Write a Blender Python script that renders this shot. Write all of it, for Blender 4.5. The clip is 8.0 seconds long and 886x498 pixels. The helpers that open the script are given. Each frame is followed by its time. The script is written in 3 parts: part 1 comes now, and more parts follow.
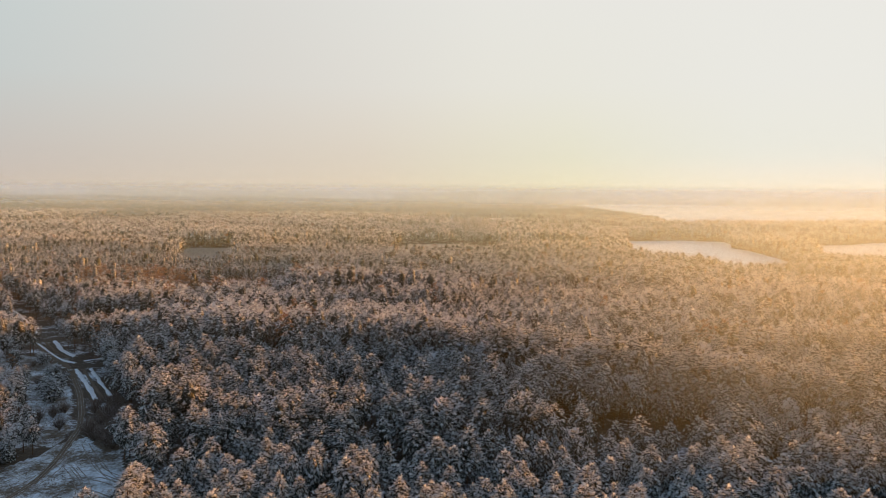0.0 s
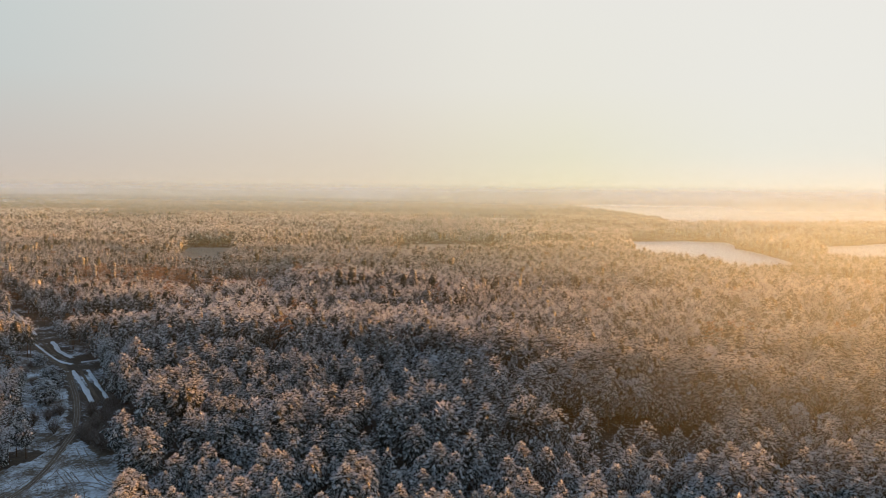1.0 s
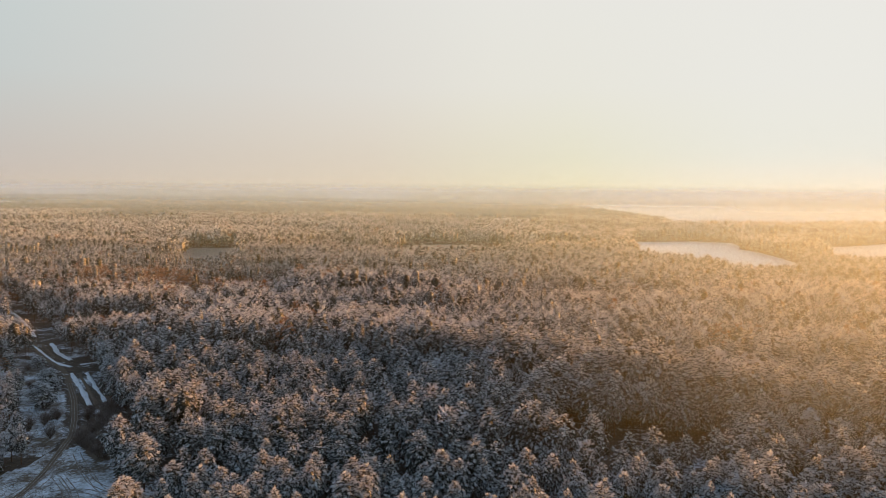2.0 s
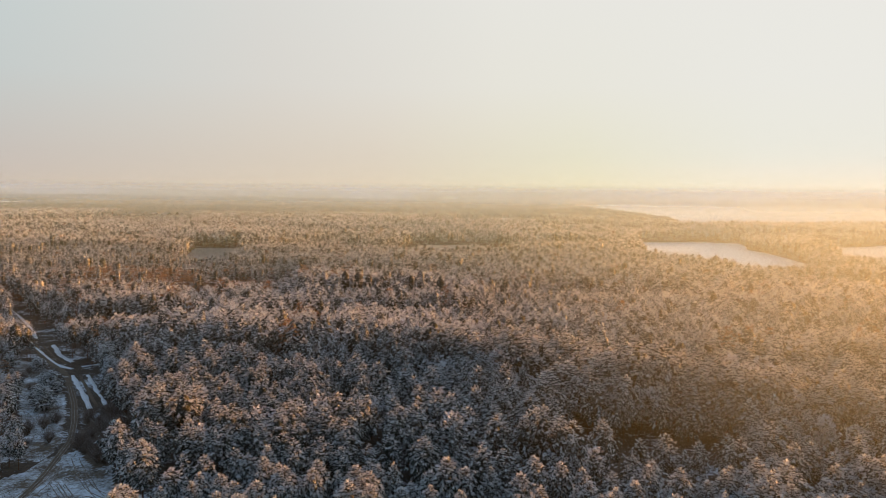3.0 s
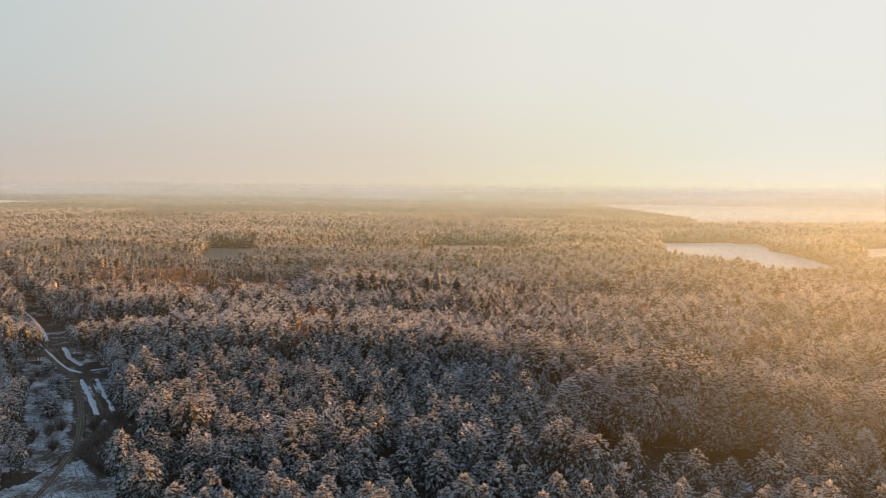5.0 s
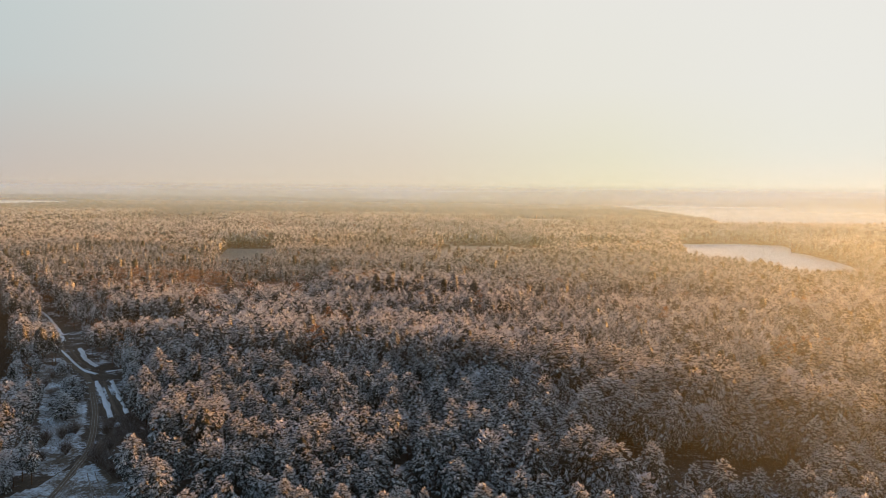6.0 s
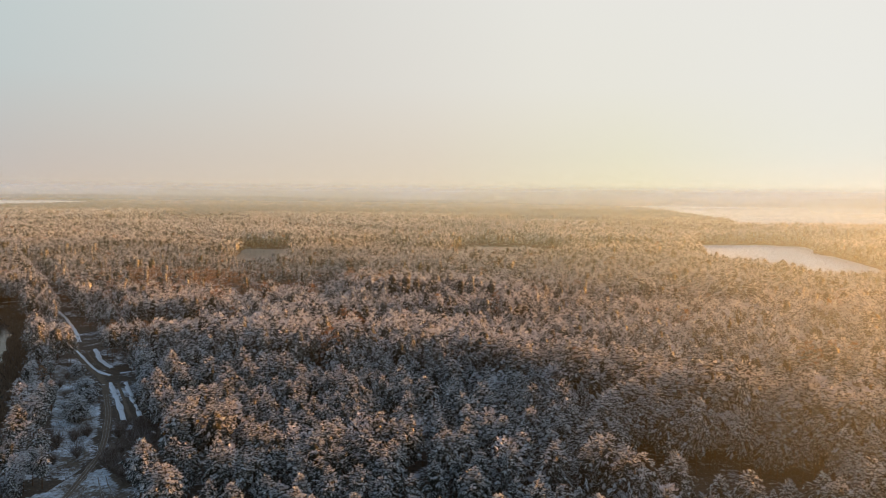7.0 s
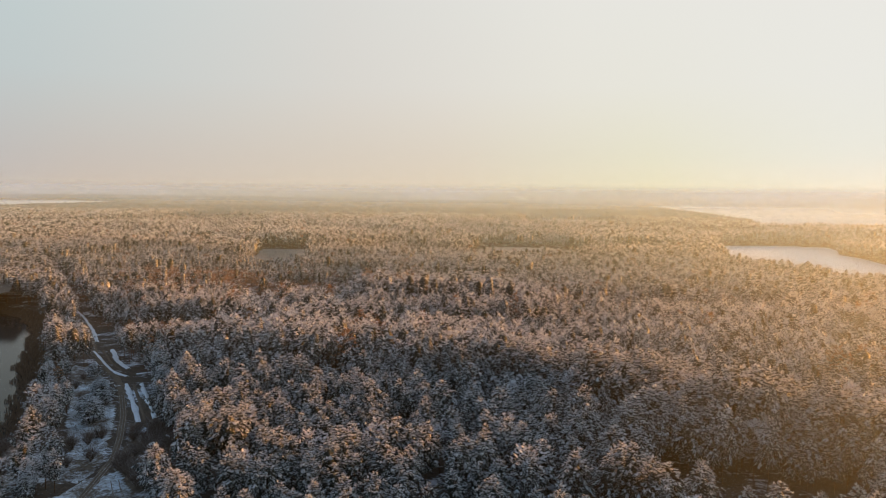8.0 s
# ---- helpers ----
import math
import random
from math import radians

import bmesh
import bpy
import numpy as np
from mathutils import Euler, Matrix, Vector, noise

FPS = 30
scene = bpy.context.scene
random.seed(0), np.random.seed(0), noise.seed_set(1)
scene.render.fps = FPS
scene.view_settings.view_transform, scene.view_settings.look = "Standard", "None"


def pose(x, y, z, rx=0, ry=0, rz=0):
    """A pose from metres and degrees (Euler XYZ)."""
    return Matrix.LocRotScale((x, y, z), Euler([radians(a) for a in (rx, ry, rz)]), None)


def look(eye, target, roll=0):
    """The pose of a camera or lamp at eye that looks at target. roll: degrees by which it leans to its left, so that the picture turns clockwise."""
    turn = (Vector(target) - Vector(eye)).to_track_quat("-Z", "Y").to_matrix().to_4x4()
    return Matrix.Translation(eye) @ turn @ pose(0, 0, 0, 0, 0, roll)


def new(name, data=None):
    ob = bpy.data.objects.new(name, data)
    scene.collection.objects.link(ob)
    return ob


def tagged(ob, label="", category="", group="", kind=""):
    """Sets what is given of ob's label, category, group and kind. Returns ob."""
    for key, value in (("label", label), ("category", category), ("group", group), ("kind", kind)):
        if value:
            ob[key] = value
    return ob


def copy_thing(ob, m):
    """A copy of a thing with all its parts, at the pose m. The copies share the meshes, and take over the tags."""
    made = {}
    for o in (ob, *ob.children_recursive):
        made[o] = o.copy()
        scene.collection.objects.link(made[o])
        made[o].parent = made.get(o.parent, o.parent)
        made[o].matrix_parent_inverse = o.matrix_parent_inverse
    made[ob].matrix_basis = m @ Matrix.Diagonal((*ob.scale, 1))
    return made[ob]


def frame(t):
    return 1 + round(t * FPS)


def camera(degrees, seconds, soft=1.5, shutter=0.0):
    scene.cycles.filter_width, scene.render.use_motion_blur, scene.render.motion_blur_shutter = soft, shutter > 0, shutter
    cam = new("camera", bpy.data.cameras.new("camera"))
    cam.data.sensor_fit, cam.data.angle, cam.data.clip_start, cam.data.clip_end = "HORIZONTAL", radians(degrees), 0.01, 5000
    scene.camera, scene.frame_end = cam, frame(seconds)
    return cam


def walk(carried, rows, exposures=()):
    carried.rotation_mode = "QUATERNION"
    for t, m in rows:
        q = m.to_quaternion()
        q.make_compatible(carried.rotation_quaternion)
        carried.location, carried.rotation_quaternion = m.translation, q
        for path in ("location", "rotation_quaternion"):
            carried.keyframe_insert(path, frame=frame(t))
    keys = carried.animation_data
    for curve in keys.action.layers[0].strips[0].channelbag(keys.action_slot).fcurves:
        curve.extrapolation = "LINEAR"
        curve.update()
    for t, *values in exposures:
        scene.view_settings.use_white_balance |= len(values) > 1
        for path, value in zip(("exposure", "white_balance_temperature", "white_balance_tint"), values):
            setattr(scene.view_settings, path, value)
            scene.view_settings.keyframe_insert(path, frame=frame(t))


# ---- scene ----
cam = camera(62.6, 8.0, soft=0.7)
PATH = [
    (0, (-0.664, -4.548, 60.209), (-0.678, -2.554, 60.053), 0.5),
    (0.5, (-0.597, -2.866, 60.15), (-0.614, -0.873, 59.993), 0.5),
    (1, (-0.623, -1.064, 60.166), (-0.643, 0.93, 60.01), 0.6),
    (1.5, (-0.665, 0.608, 60.2), (-0.688, 2.602, 60.044), 0.6),
    (3, (-0.9, 5.987, 60.308), (-0.942, 7.981, 60.152), 0.6),
    (3.5, (-0.942, 7.829, 60.323), (-0.993, 9.822, 60.167), 0.6),
    (4, (-1.043, 9.725, 60.355), (-1.103, 11.718, 60.2), 0.6),
    (4.5, (-1.202, 11.561, 60.385), (-1.271, 13.553, 60.229), 0.6),
    (6, (-1.631, 17.217, 60.416), (-1.763, 19.207, 60.26), 0.6),
    (6.5, (-1.714, 19.169, 60.456), (-1.868, 21.157, 60.3), 0.6),
    (7, (-1.797, 21.077, 60.48), (-1.975, 23.063, 60.324), 0.6),
    (7.5, (-1.929, 22.963, 60.435), (-2.135, 24.947, 60.279), 0.6),
    (8, (-2.076, 24.832, 60.435), (-2.304, 26.813, 60.279), 0.6),
]
walk(cam, [(t, look(eye, target, roll)) for t, eye, target, roll in PATH])

# ---- sky and sun ----
SUN_AZ, SUN_EL = radians(55), radians(6.6)
SUN_DIR = Vector((math.sin(SUN_AZ) * math.cos(SUN_EL), math.cos(SUN_AZ) * math.cos(SUN_EL), math.sin(SUN_EL)))


def node(nt, kind, **sockets):
    n = nt.nodes.new(kind)
    for key, value in sockets.items():
        n.inputs[int(key[1:]) if key[0] == "i" and key[1:].isdigit() else key].default_value = value
    return n


def ramp(nt, source, stops, interpolation="LINEAR"):
    n = nt.nodes.new("ShaderNodeValToRGB")
    n.color_ramp.interpolation = interpolation
    while len(n.color_ramp.elements) < len(stops):
        n.color_ramp.elements.new(0.5)
    for e, (p, c) in zip(n.color_ramp.elements, stops):
        e.position = p
        e.color = (c, c, c, 1) if isinstance(c, (int, float)) else (*c, 1)
    nt.links.new(source, n.inputs["Fac"])
    return n.outputs["Color"]


def mix(nt, fac, a, b, blend="MIX"):
    n = nt.nodes.new("ShaderNodeMix")
    n.data_type, n.blend_type = "RGBA", blend
    for socket, v in ((n.inputs["Factor"], fac), (n.inputs[6], a), (n.inputs[7], b)):
        if isinstance(v, bpy.types.NodeSocket):
            nt.links.new(v, socket)
        else:
            socket.default_value = v if isinstance(v, float) else (*v, 1)
    return n.outputs[2]


def maths(nt, op, a, b=None):
    n = nt.nodes.new("ShaderNodeMath")
    n.operation = op
    for socket, v in zip(n.inputs, (a, b)):
        if isinstance(v, bpy.types.NodeSocket):
            nt.links.new(v, socket)
        elif v is not None:
            socket.default_value = v
    return n.outputs[0]


world = bpy.data.worlds.new("winter_sky")
scene.world = world
world.use_nodes = True
wt = world.node_tree
wt.nodes.clear()
w_out = wt.nodes.new("ShaderNodeOutputWorld")
w_bg = wt.nodes.new("ShaderNodeBackground")
w_sky = wt.nodes.new("ShaderNodeTexSky")
w_sky.sky_type, w_sky.sun_disc = "NISHITA", False
w_sky.sun_elevation, w_sky.sun_rotation = SUN_EL, SUN_AZ
w_sky.air_density, w_sky.dust_density, w_sky.ozone_density = 1.0, 3.0, 1.5
w_dir = wt.nodes.new("ShaderNodeTexCoord").outputs["Generated"]
w_dot = wt.nodes.new("ShaderNodeVectorMath")
w_dot.operation = "DOT_PRODUCT"
wt.links.new(w_dir, w_dot.inputs[0])
w_dot.inputs[1].default_value = SUN_DIR
w_z = wt.nodes.new("ShaderNodeSeparateXYZ")
wt.links.new(w_dir, w_z.inputs[0])
# winter haze: warm along the skyline, paler above, brightening towards the sun
w_side = maths(wt, "ADD", maths(wt, "MULTIPLY", w_dot.outputs["Value"], 0.5), 0.5)
w_low = ramp(wt, w_side, [(0.0, (0.36, 0.39, 0.46)), (0.40, (0.46, 0.45, 0.46)), (0.52, (0.58, 0.50, 0.44)), (0.74, (0.72, 0.62, 0.49)), (0.85, (0.79, 0.75, 0.55)), (0.92, (0.83, 0.81, 0.70)), (1.0, (0.86, 0.83, 0.74))])
w_mid = ramp(wt, w_side, [(0.0, (0.34, 0.42, 0.50)), (0.50, (0.53, 0.61, 0.62)), (0.68, (0.69, 0.685, 0.655)), (0.81, (0.79, 0.78, 0.735)), (0.9, (0.81, 0.80, 0.76)), (1.0, (0.83, 0.82, 0.78))])
w_haze = mix(wt, ramp(wt, w_z.outputs["Z"], [(0.0, 0.0), (0.05, 0.25), (0.14, 0.8), (0.26, 1.0)]), w_low, w_mid)
w_thin = ramp(wt, w_z.outputs["Z"], [(0.0, 1.0), (0.27, 1.0), (0.6, 0.30), (1.0, 0.22)], "EASE")
w_scaled = mix(wt, 1.0, w_sky.outputs["Color"], (0.152, 0.228, 0.290), "MULTIPLY")
wt.links.new(mix(wt, w_thin, w_scaled, w_haze), w_bg.inputs["Color"])
w_bg.inputs["Strength"].default_value = 0.36
wt.links.new(w_bg.outputs[0], w_out.inputs["Surface"])
scene.view_settings.exposure = 1.48

sun_data = bpy.data.lights.new("sun", "SUN")
sun_data.energy, sun_data.angle, sun_data.color = 5.0, radians(0.6), (1.0, 0.405, 0.075)
new("sun", sun_data).matrix_world = look(SUN_DIR * 900, (0, 0, 0))

# ---- materials ----


def material(name):
    m = bpy.data.materials.new(name)
    m.use_nodes = True
    nt = m.node_tree
    nt.nodes.clear()
    return m, nt, nt.nodes.new("ShaderNodeOutputMaterial")


def noise_of(nt, scale, detail=3.0, rough=0.6, local=True):
    c = nt.nodes.new("ShaderNodeTexCoord") if local else nt.nodes.new("ShaderNodeNewGeometry")
    n = node(nt, "ShaderNodeTexNoise", Scale=scale, Detail=detail, Roughness=rough)
    nt.links.new(c.outputs["Object"] if local else c.outputs["Position"], n.inputs["Vector"])
    return n.outputs["Fac"]


def surface(name, colour_of, rough=0.8, bump=0.0, bump_scale=3.0, through_light=0.0, specular=0.3, metallic=0.0):
    """colour_of(nt) gives a colour socket; through_light: share of light that passes a thin body."""
    m, nt, out = material(name)
    b = node(nt, "ShaderNodeBsdfPrincipled", Roughness=rough, Metallic=metallic)
    b.inputs["Specular IOR Level"].default_value = specular
    col = colour_of(nt)
    nt.links.new(col, b.inputs["Base Color"])
    if bump:
        bn = node(nt, "ShaderNodeBump", Strength=bump, Distance=0.15)
        nt.links.new(noise_of(nt, bump_scale, 4.0, 0.65, False), bn.inputs["Height"])
        nt.links.new(bn.outputs[0], b.inputs["Normal"])
    last = b.outputs[0]
    if through_light:
        tr = nt.nodes.new("ShaderNodeBsdfTranslucent")
        nt.links.new(col, tr.inputs["Color"])
        mx = node(nt, "ShaderNodeMixShader", Fac=through_light)
        nt.links.new(last, mx.inputs[1])
        nt.links.new(tr.outputs[0], mx.inputs[2])
        last = mx.outputs[0]
    nt.links.new(last, out.inputs["Surface"])
    return m


def branch_colour(share):
    """Twigs and needles with snow in small clots between them; share: how much of them is white."""
    def colour(nt):
        snow = ramp(nt, noise_of(nt, 0.35, 3.0, 0.6, False), [(0.3, (0.60, 0.63, 0.66)), (0.65, (0.82, 0.84, 0.86))])
        needles = ramp(nt, per_island(nt), [(0.0, (0.030, 0.038, 0.030)), (1.0, (0.075, 0.072, 0.052))])
        clots = maths(nt, "ADD", noise_of(nt, 3.0, 4.0, 0.7, False), maths(nt, "MULTIPLY", per_island(nt), 0.12))
        return mix(nt, ramp(nt, clots, [(0.66 - 0.3 * share - 0.05, 0.0), (0.66 - 0.3 * share + 0.05, 1.0)]), needles, snow)
    return colour


def per_island(nt):
    return nt.nodes.new("ShaderNodeNewGeometry").outputs["Random Per Island"]


def upward(nt):
    z = nt.nodes.new("ShaderNodeSeparateXYZ")
    nt.links.new(nt.nodes.new("ShaderNodeNewGeometry").outputs["Normal"], z.inputs[0])
    return z.outputs["Z"]


def snowy(leaf_low, leaf_high, snow_low, snow_share):
    """Foliage with snow on its upward faces, more on some sprays than on others."""
    def colour(nt):
        isl = per_island(nt)
        leaf = ramp(nt, isl, [(0.0, leaf_low), (1.0, leaf_high)])
        snow = ramp(nt, noise_of(nt, 0.5, 2.0, 0.5, False), [(0.35, snow_low), (0.65, (0.80, 0.82, 0.86))])
        lie = maths(nt, "ADD", upward(nt), maths(nt, "MULTIPLY", maths(nt, "FRACT", maths(nt, "MULTIPLY", isl, 17.3)), 0.9))
        lie = maths(nt, "ADD", lie, maths(nt, "MULTIPLY", noise_of(nt, 0.22, 3.0, 0.7, False), 0.9))
        return mix(nt, ramp(nt, lie, [(1.0 - snow_share - 0.12, 0.0), (1.0 - snow_share + 0.12, 1.0)]), leaf, snow)
    return colour


def bark_colour(nt):
    return ramp(nt, noise_of(nt, 5.0, 4.0), [(0.3, (0.07, 0.045, 0.03)), (0.7, (0.23, 0.12, 0.065))])


def ground_colour(nt):
    litter = ramp(nt, noise_of(nt, 0.8, 5.0, 0.7, False), [(0.3, (0.05, 0.036, 0.026)), (0.7, (0.13, 0.095, 0.065))])
    snow = ramp(nt, noise_of(nt, 0.35, 3.0, 0.5, False), [(0.3, (0.55, 0.60, 0.68)), (0.7, (0.80, 0.83, 0.88))])
    lie = maths(nt, "ADD", maths(nt, "MULTIPLY", noise_of(nt, 0.09, 4.0, 0.6, False), 0.7), maths(nt, "MULTIPLY", noise_of(nt, 0.9, 5.0, 0.75, False), 0.5))
    return mix(nt, ramp(nt, lie, [(0.64, 0.0), (0.72, 1.0)]), litter, snow)


def open_snow_colour(nt):
    litter = ramp(nt, noise_of(nt, 1.2, 5.0, 0.7, False), [(0.3, (0.07, 0.05, 0.036)), (0.7, (0.19, 0.145, 0.10))])
    snow = ramp(nt, noise_of(nt, 0.35, 3.0, 0.5, False), [(0.3, (0.56, 0.63, 0.71)), (0.7, (0.74, 0.80, 0.86))])
    lie = maths(nt, "ADD", maths(nt, "MULTIPLY", noise_of(nt, 0.12, 4.0, 0.6, False), 0.6), maths(nt, "MULTIPLY", noise_of(nt, 1.1, 5.0, 0.8, False), 0.55))
    return mix(nt, ramp(nt, lie, [(0.50, 0.0), (0.66, 1.0)]), litter, snow)


def dirt_colour(nt):
    return ramp(nt, noise_of(nt, 0.9, 6.0, 0.75, False), [(0.3, (0.085, 0.06, 0.042)), (0.6, (0.18, 0.135, 0.095)), (0.78, (0.40, 0.37, 0.35))])


def twig_colour(nt):
    return ramp(nt, per_island(nt), [(0.0, (0.10, 0.065, 0.045)), (0.6, (0.20, 0.15, 0.115)), (1.0, (0.44, 0.42, 0.42))])


def reed_colour(nt):
    return ramp(nt, per_island(nt), [(0.0, (0.07, 0.045, 0.03)), (1.0, (0.20, 0.14, 0.09))])


M_SNOW = surface("snow_on_branches", branch_colour(0.63), 0.7, 0.6, 4.0, 0.46)
M_CANOPY = surface("hazy_canopy", lambda nt: ramp(nt, noise_of(nt, 0.02, 4.0, 0.7, False), [(0.3, (0.08, 0.08, 0.065)), (0.7, (0.24, 0.225, 0.20))]), 0.8, 0.0, 1.0, 0.2)
M_NEEDLES = surface("pine_needles", branch_colour(0.08), 0.7, 0.4, 5.0, 0.3)
M_BARK = surface("pine_bark", bark_colour, 0.9, 0.8, 8.0)
M_YOUNG = surface("frosted_young_growth", snowy((0.14, 0.125, 0.11), (0.26, 0.23, 0.20), (0.55, 0.55, 0.56), 0.25), 0.8, 0.3, 4.0, 0.3)
# dry-leaf russet, lightened towards orange to paint in sunlit crowns as well
M_RUSSET = surface("russet_oak_leaves", snowy((0.25, 0.14, 0.08), (0.40, 0.25, 0.15), (0.62, 0.58, 0.56), -0.12), 0.8, 0.3, 4.0, 0.35)
M_TWIG = surface("frosted_twigs", twig_colour, 0.85, 0.0, 1.0, 0.2)
M_GROUND = surface("forest_floor", ground_colour, 0.9, 0.8, 1.5)
M_OPEN = surface("trodden_snow", open_snow_colour, 0.75, 0.8, 1.2)
M_OPEN_CLEAN = surface("banked_snow", lambda nt: ramp(nt, noise_of(nt, 0.8, 5.0, 0.7, False), [(0.25, (0.30, 0.27, 0.25)), (0.42, (0.72, 0.75, 0.80)), (0.7, (0.84, 0.86, 0.90))]), 0.75, 0.7, 2.0)
M_PALE = surface("frosted_reeds", lambda nt: ramp(nt, per_island(nt), [(0.0, (0.42, 0.41, 0.37)), (1.0, (0.60, 0.58, 0.54))]), 0.9, 0.0, 1.0, 0.3)
M_DIRT = surface("dirt_track", dirt_colour, 0.9, 0.9, 1.6)
M_RUT = surface("churned_snow", lambda nt: ramp(nt, noise_of(nt, 1.3, 5.0, 0.75, False), [(0.3, (0.10, 0.075, 0.055)), (0.5, (0.24, 0.20, 0.165)), (0.68, (0.55, 0.56, 0.58))]), 0.9, 0.9, 2.5)
M_REED = surface("dry_reeds", reed_colour, 0.9, 0.0, 1.0, 0.2)
M_ICE = surface("snowy_lake_ice", lambda nt: ramp(nt, noise_of(nt, 0.01, 4.0, 0.6, False), [(0.3, (0.54, 0.66, 0.80)), (0.7, (0.64, 0.76, 0.90))]), 0.3, 0.02, 0.3, 0.0, 0.35)
M_WATER = surface("pond_water", lambda nt: ramp(nt, noise_of(nt, 0.05, 2.0, 0.5, False), [(0.3, (0.010, 0.016, 0.020)), (0.7, (0.016, 0.022, 0.026))]), 0.10, 0.03, 1.2, 0.0, 0.05)


def haze_sheet_material(name, opacity, low, high, ahead, radius, least, haze_tint):
    """A see-through sheet that stands in for haze: mostly clear, the rest spreads light forward."""
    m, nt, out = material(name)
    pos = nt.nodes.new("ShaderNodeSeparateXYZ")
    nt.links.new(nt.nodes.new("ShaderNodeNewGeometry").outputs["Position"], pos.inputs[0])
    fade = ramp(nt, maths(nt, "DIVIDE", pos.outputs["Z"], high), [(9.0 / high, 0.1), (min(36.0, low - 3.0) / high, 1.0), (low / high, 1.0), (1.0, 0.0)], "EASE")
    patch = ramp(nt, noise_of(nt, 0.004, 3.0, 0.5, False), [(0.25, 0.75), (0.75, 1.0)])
    # opacity grows to the right, which paints in the sun's glow and lens glare
    rightward = node(nt, "ShaderNodeMapRange", i1=(-0.06 if radius < 300 else -0.42) * radius, i2=0.68 * radius, i3=least, i4=1.0)
    rightward.interpolation_type = "SMOOTHSTEP"
    nt.links.new(pos.outputs["X"], rightward.inputs[0])
    fac = maths(nt, "MULTIPLY", maths(nt, "MULTIPLY", maths(nt, "MULTIPLY", fade, patch), rightward.outputs[0]), opacity)
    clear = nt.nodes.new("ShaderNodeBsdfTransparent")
    spread = node(nt, "ShaderNodeBsdfTranslucent", Color=(*haze_tint, 1))
    forward = node(nt, "ShaderNodeBsdfRefraction", Color=(1.0, 0.95, 0.85, 1) if haze_tint[0] > 0.5 else (0.5, 0.82, 1.0, 1), Roughness=0.86, IOR=1.6)
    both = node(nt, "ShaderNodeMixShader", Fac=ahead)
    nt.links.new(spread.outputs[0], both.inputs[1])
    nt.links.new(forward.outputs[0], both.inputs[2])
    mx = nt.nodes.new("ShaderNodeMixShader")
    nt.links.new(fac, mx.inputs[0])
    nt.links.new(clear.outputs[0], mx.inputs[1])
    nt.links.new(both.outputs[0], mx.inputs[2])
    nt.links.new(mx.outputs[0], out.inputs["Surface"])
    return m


# ---- plan of the land ----
def polar(points):
    return np.array([(r * math.sin(radians(a)), r * math.cos(radians(a))) for r, a in points])


rng = np.random.default_rng(7)
ROAD = np.array([(-330, 492), (-270, 420), (-233, 374), (-203, 335), (-177, 299), (-160, 274), (-147, 257), (-134, 243), (-127, 235), (-119, 222), (-108, 204), (-99, 187), (-93, 174), (-90, 163), (-87, 152), (-85, 141), (-86, 128), (-92, 105), (-102, 70), (-118, 20)], float)
MEADOW = np.array([(-157, 255), (-145, 250), (-128, 231), (-112, 207), (-103, 190), (-93, 169), (-92, 160), (-99, 163), (-107, 180), (-119, 196), (-133, 220)], float)
OPEN = np.array([(-97, 138), (-94, 150), (-92, 162), (-86, 172), (-76, 160), (-71, 150), (-66, 139), (-58, 130), (-60, 95), (-85, 60), (-105, 60), (-108, 100)], float)
SCRUB = np.array([(-98, 190), (-92, 196), (-78, 176), (-70, 160), (-78, 156), (-90, 170)], float)
POND = np.array([(-300, 352), (-262, 354), (-236, 339), (-206, 305), (-200, 293), (-187, 275), (-174, 253), (-153, 226), (-148, 217), (-134, 197), (-131, 190), (-126, 178), (-132, 150), (-150, 120), (-190, 110), (-250, 150), (-320, 230), (-335, 310)], float)
BANK = np.array([(-305, 372), (-245, 365), (-213, 322), (-180, 276), (-160, 245), (-143, 220), (-134, 204), (-128, 190), (-119, 172), (-122, 140), (-145, 105), (-195, 95), (-265, 140), (-345, 225), (-355, 320)], float)
LAKES = [
    np.array([(222, 912), (260, 922), (297, 932), (346, 912), (335, 860), (314, 806), (320, 775), (314, 720), (305, 655), (262, 540), (212, 535), (186, 588), (166, 640), (190, 780)], float),
    np.array([(405, 850), (472, 866), (560, 934), (800, 900), (760, 640), (470, 520), (350, 545), (330, 620), (385, 760)], float),
    # far end stretched to the skyline: pale ice standing in for bright haze
    np.array([(396, 1270), (440, 1510), (462, 1670), (480, 2000), (470, 2500), (430, 2900), (500, 3500), (900, 4650), (2700, 4000), (3500, 2900), (1900, 1500), (1000, 1330), (720, 1390), (540, 1350), (440, 1230)], float),
    np.array([(-25, 1545), (175, 1490), (190, 1690), (0, 1730)], float),
    polar([(2450, -50), (2450, -37), (2900, -31.5), (3300, -29.5), (3600, -32), (3700, -50)]),
    polar([(3750, -46), (3800, -33), (3900, -27), (4150, -24.5), (4600, -26), (4700, -46)]),
    polar([(3500, -10), (3350, -6), (3500, -3), (4300, -4), (4450, -11)]),
]
WEST = np.array([(-172, 262), (-144, 219), (-125, 191), (-110.5, 168), (-106, 157), (-101, 140), (-103, 112), (-122, 112), (-119, 150), (-119, 172), (-128, 190), (-134, 204), (-143, 220), (-160, 245), (-180, 274)], float)
GLADE = np.array([(-62, 690), (-48, 830), (16, 832), (60, 770), (50, 700)], float)
FIELD = np.array([(-215, 560), (-268, 735), (-220, 745), (-178, 572)], float)


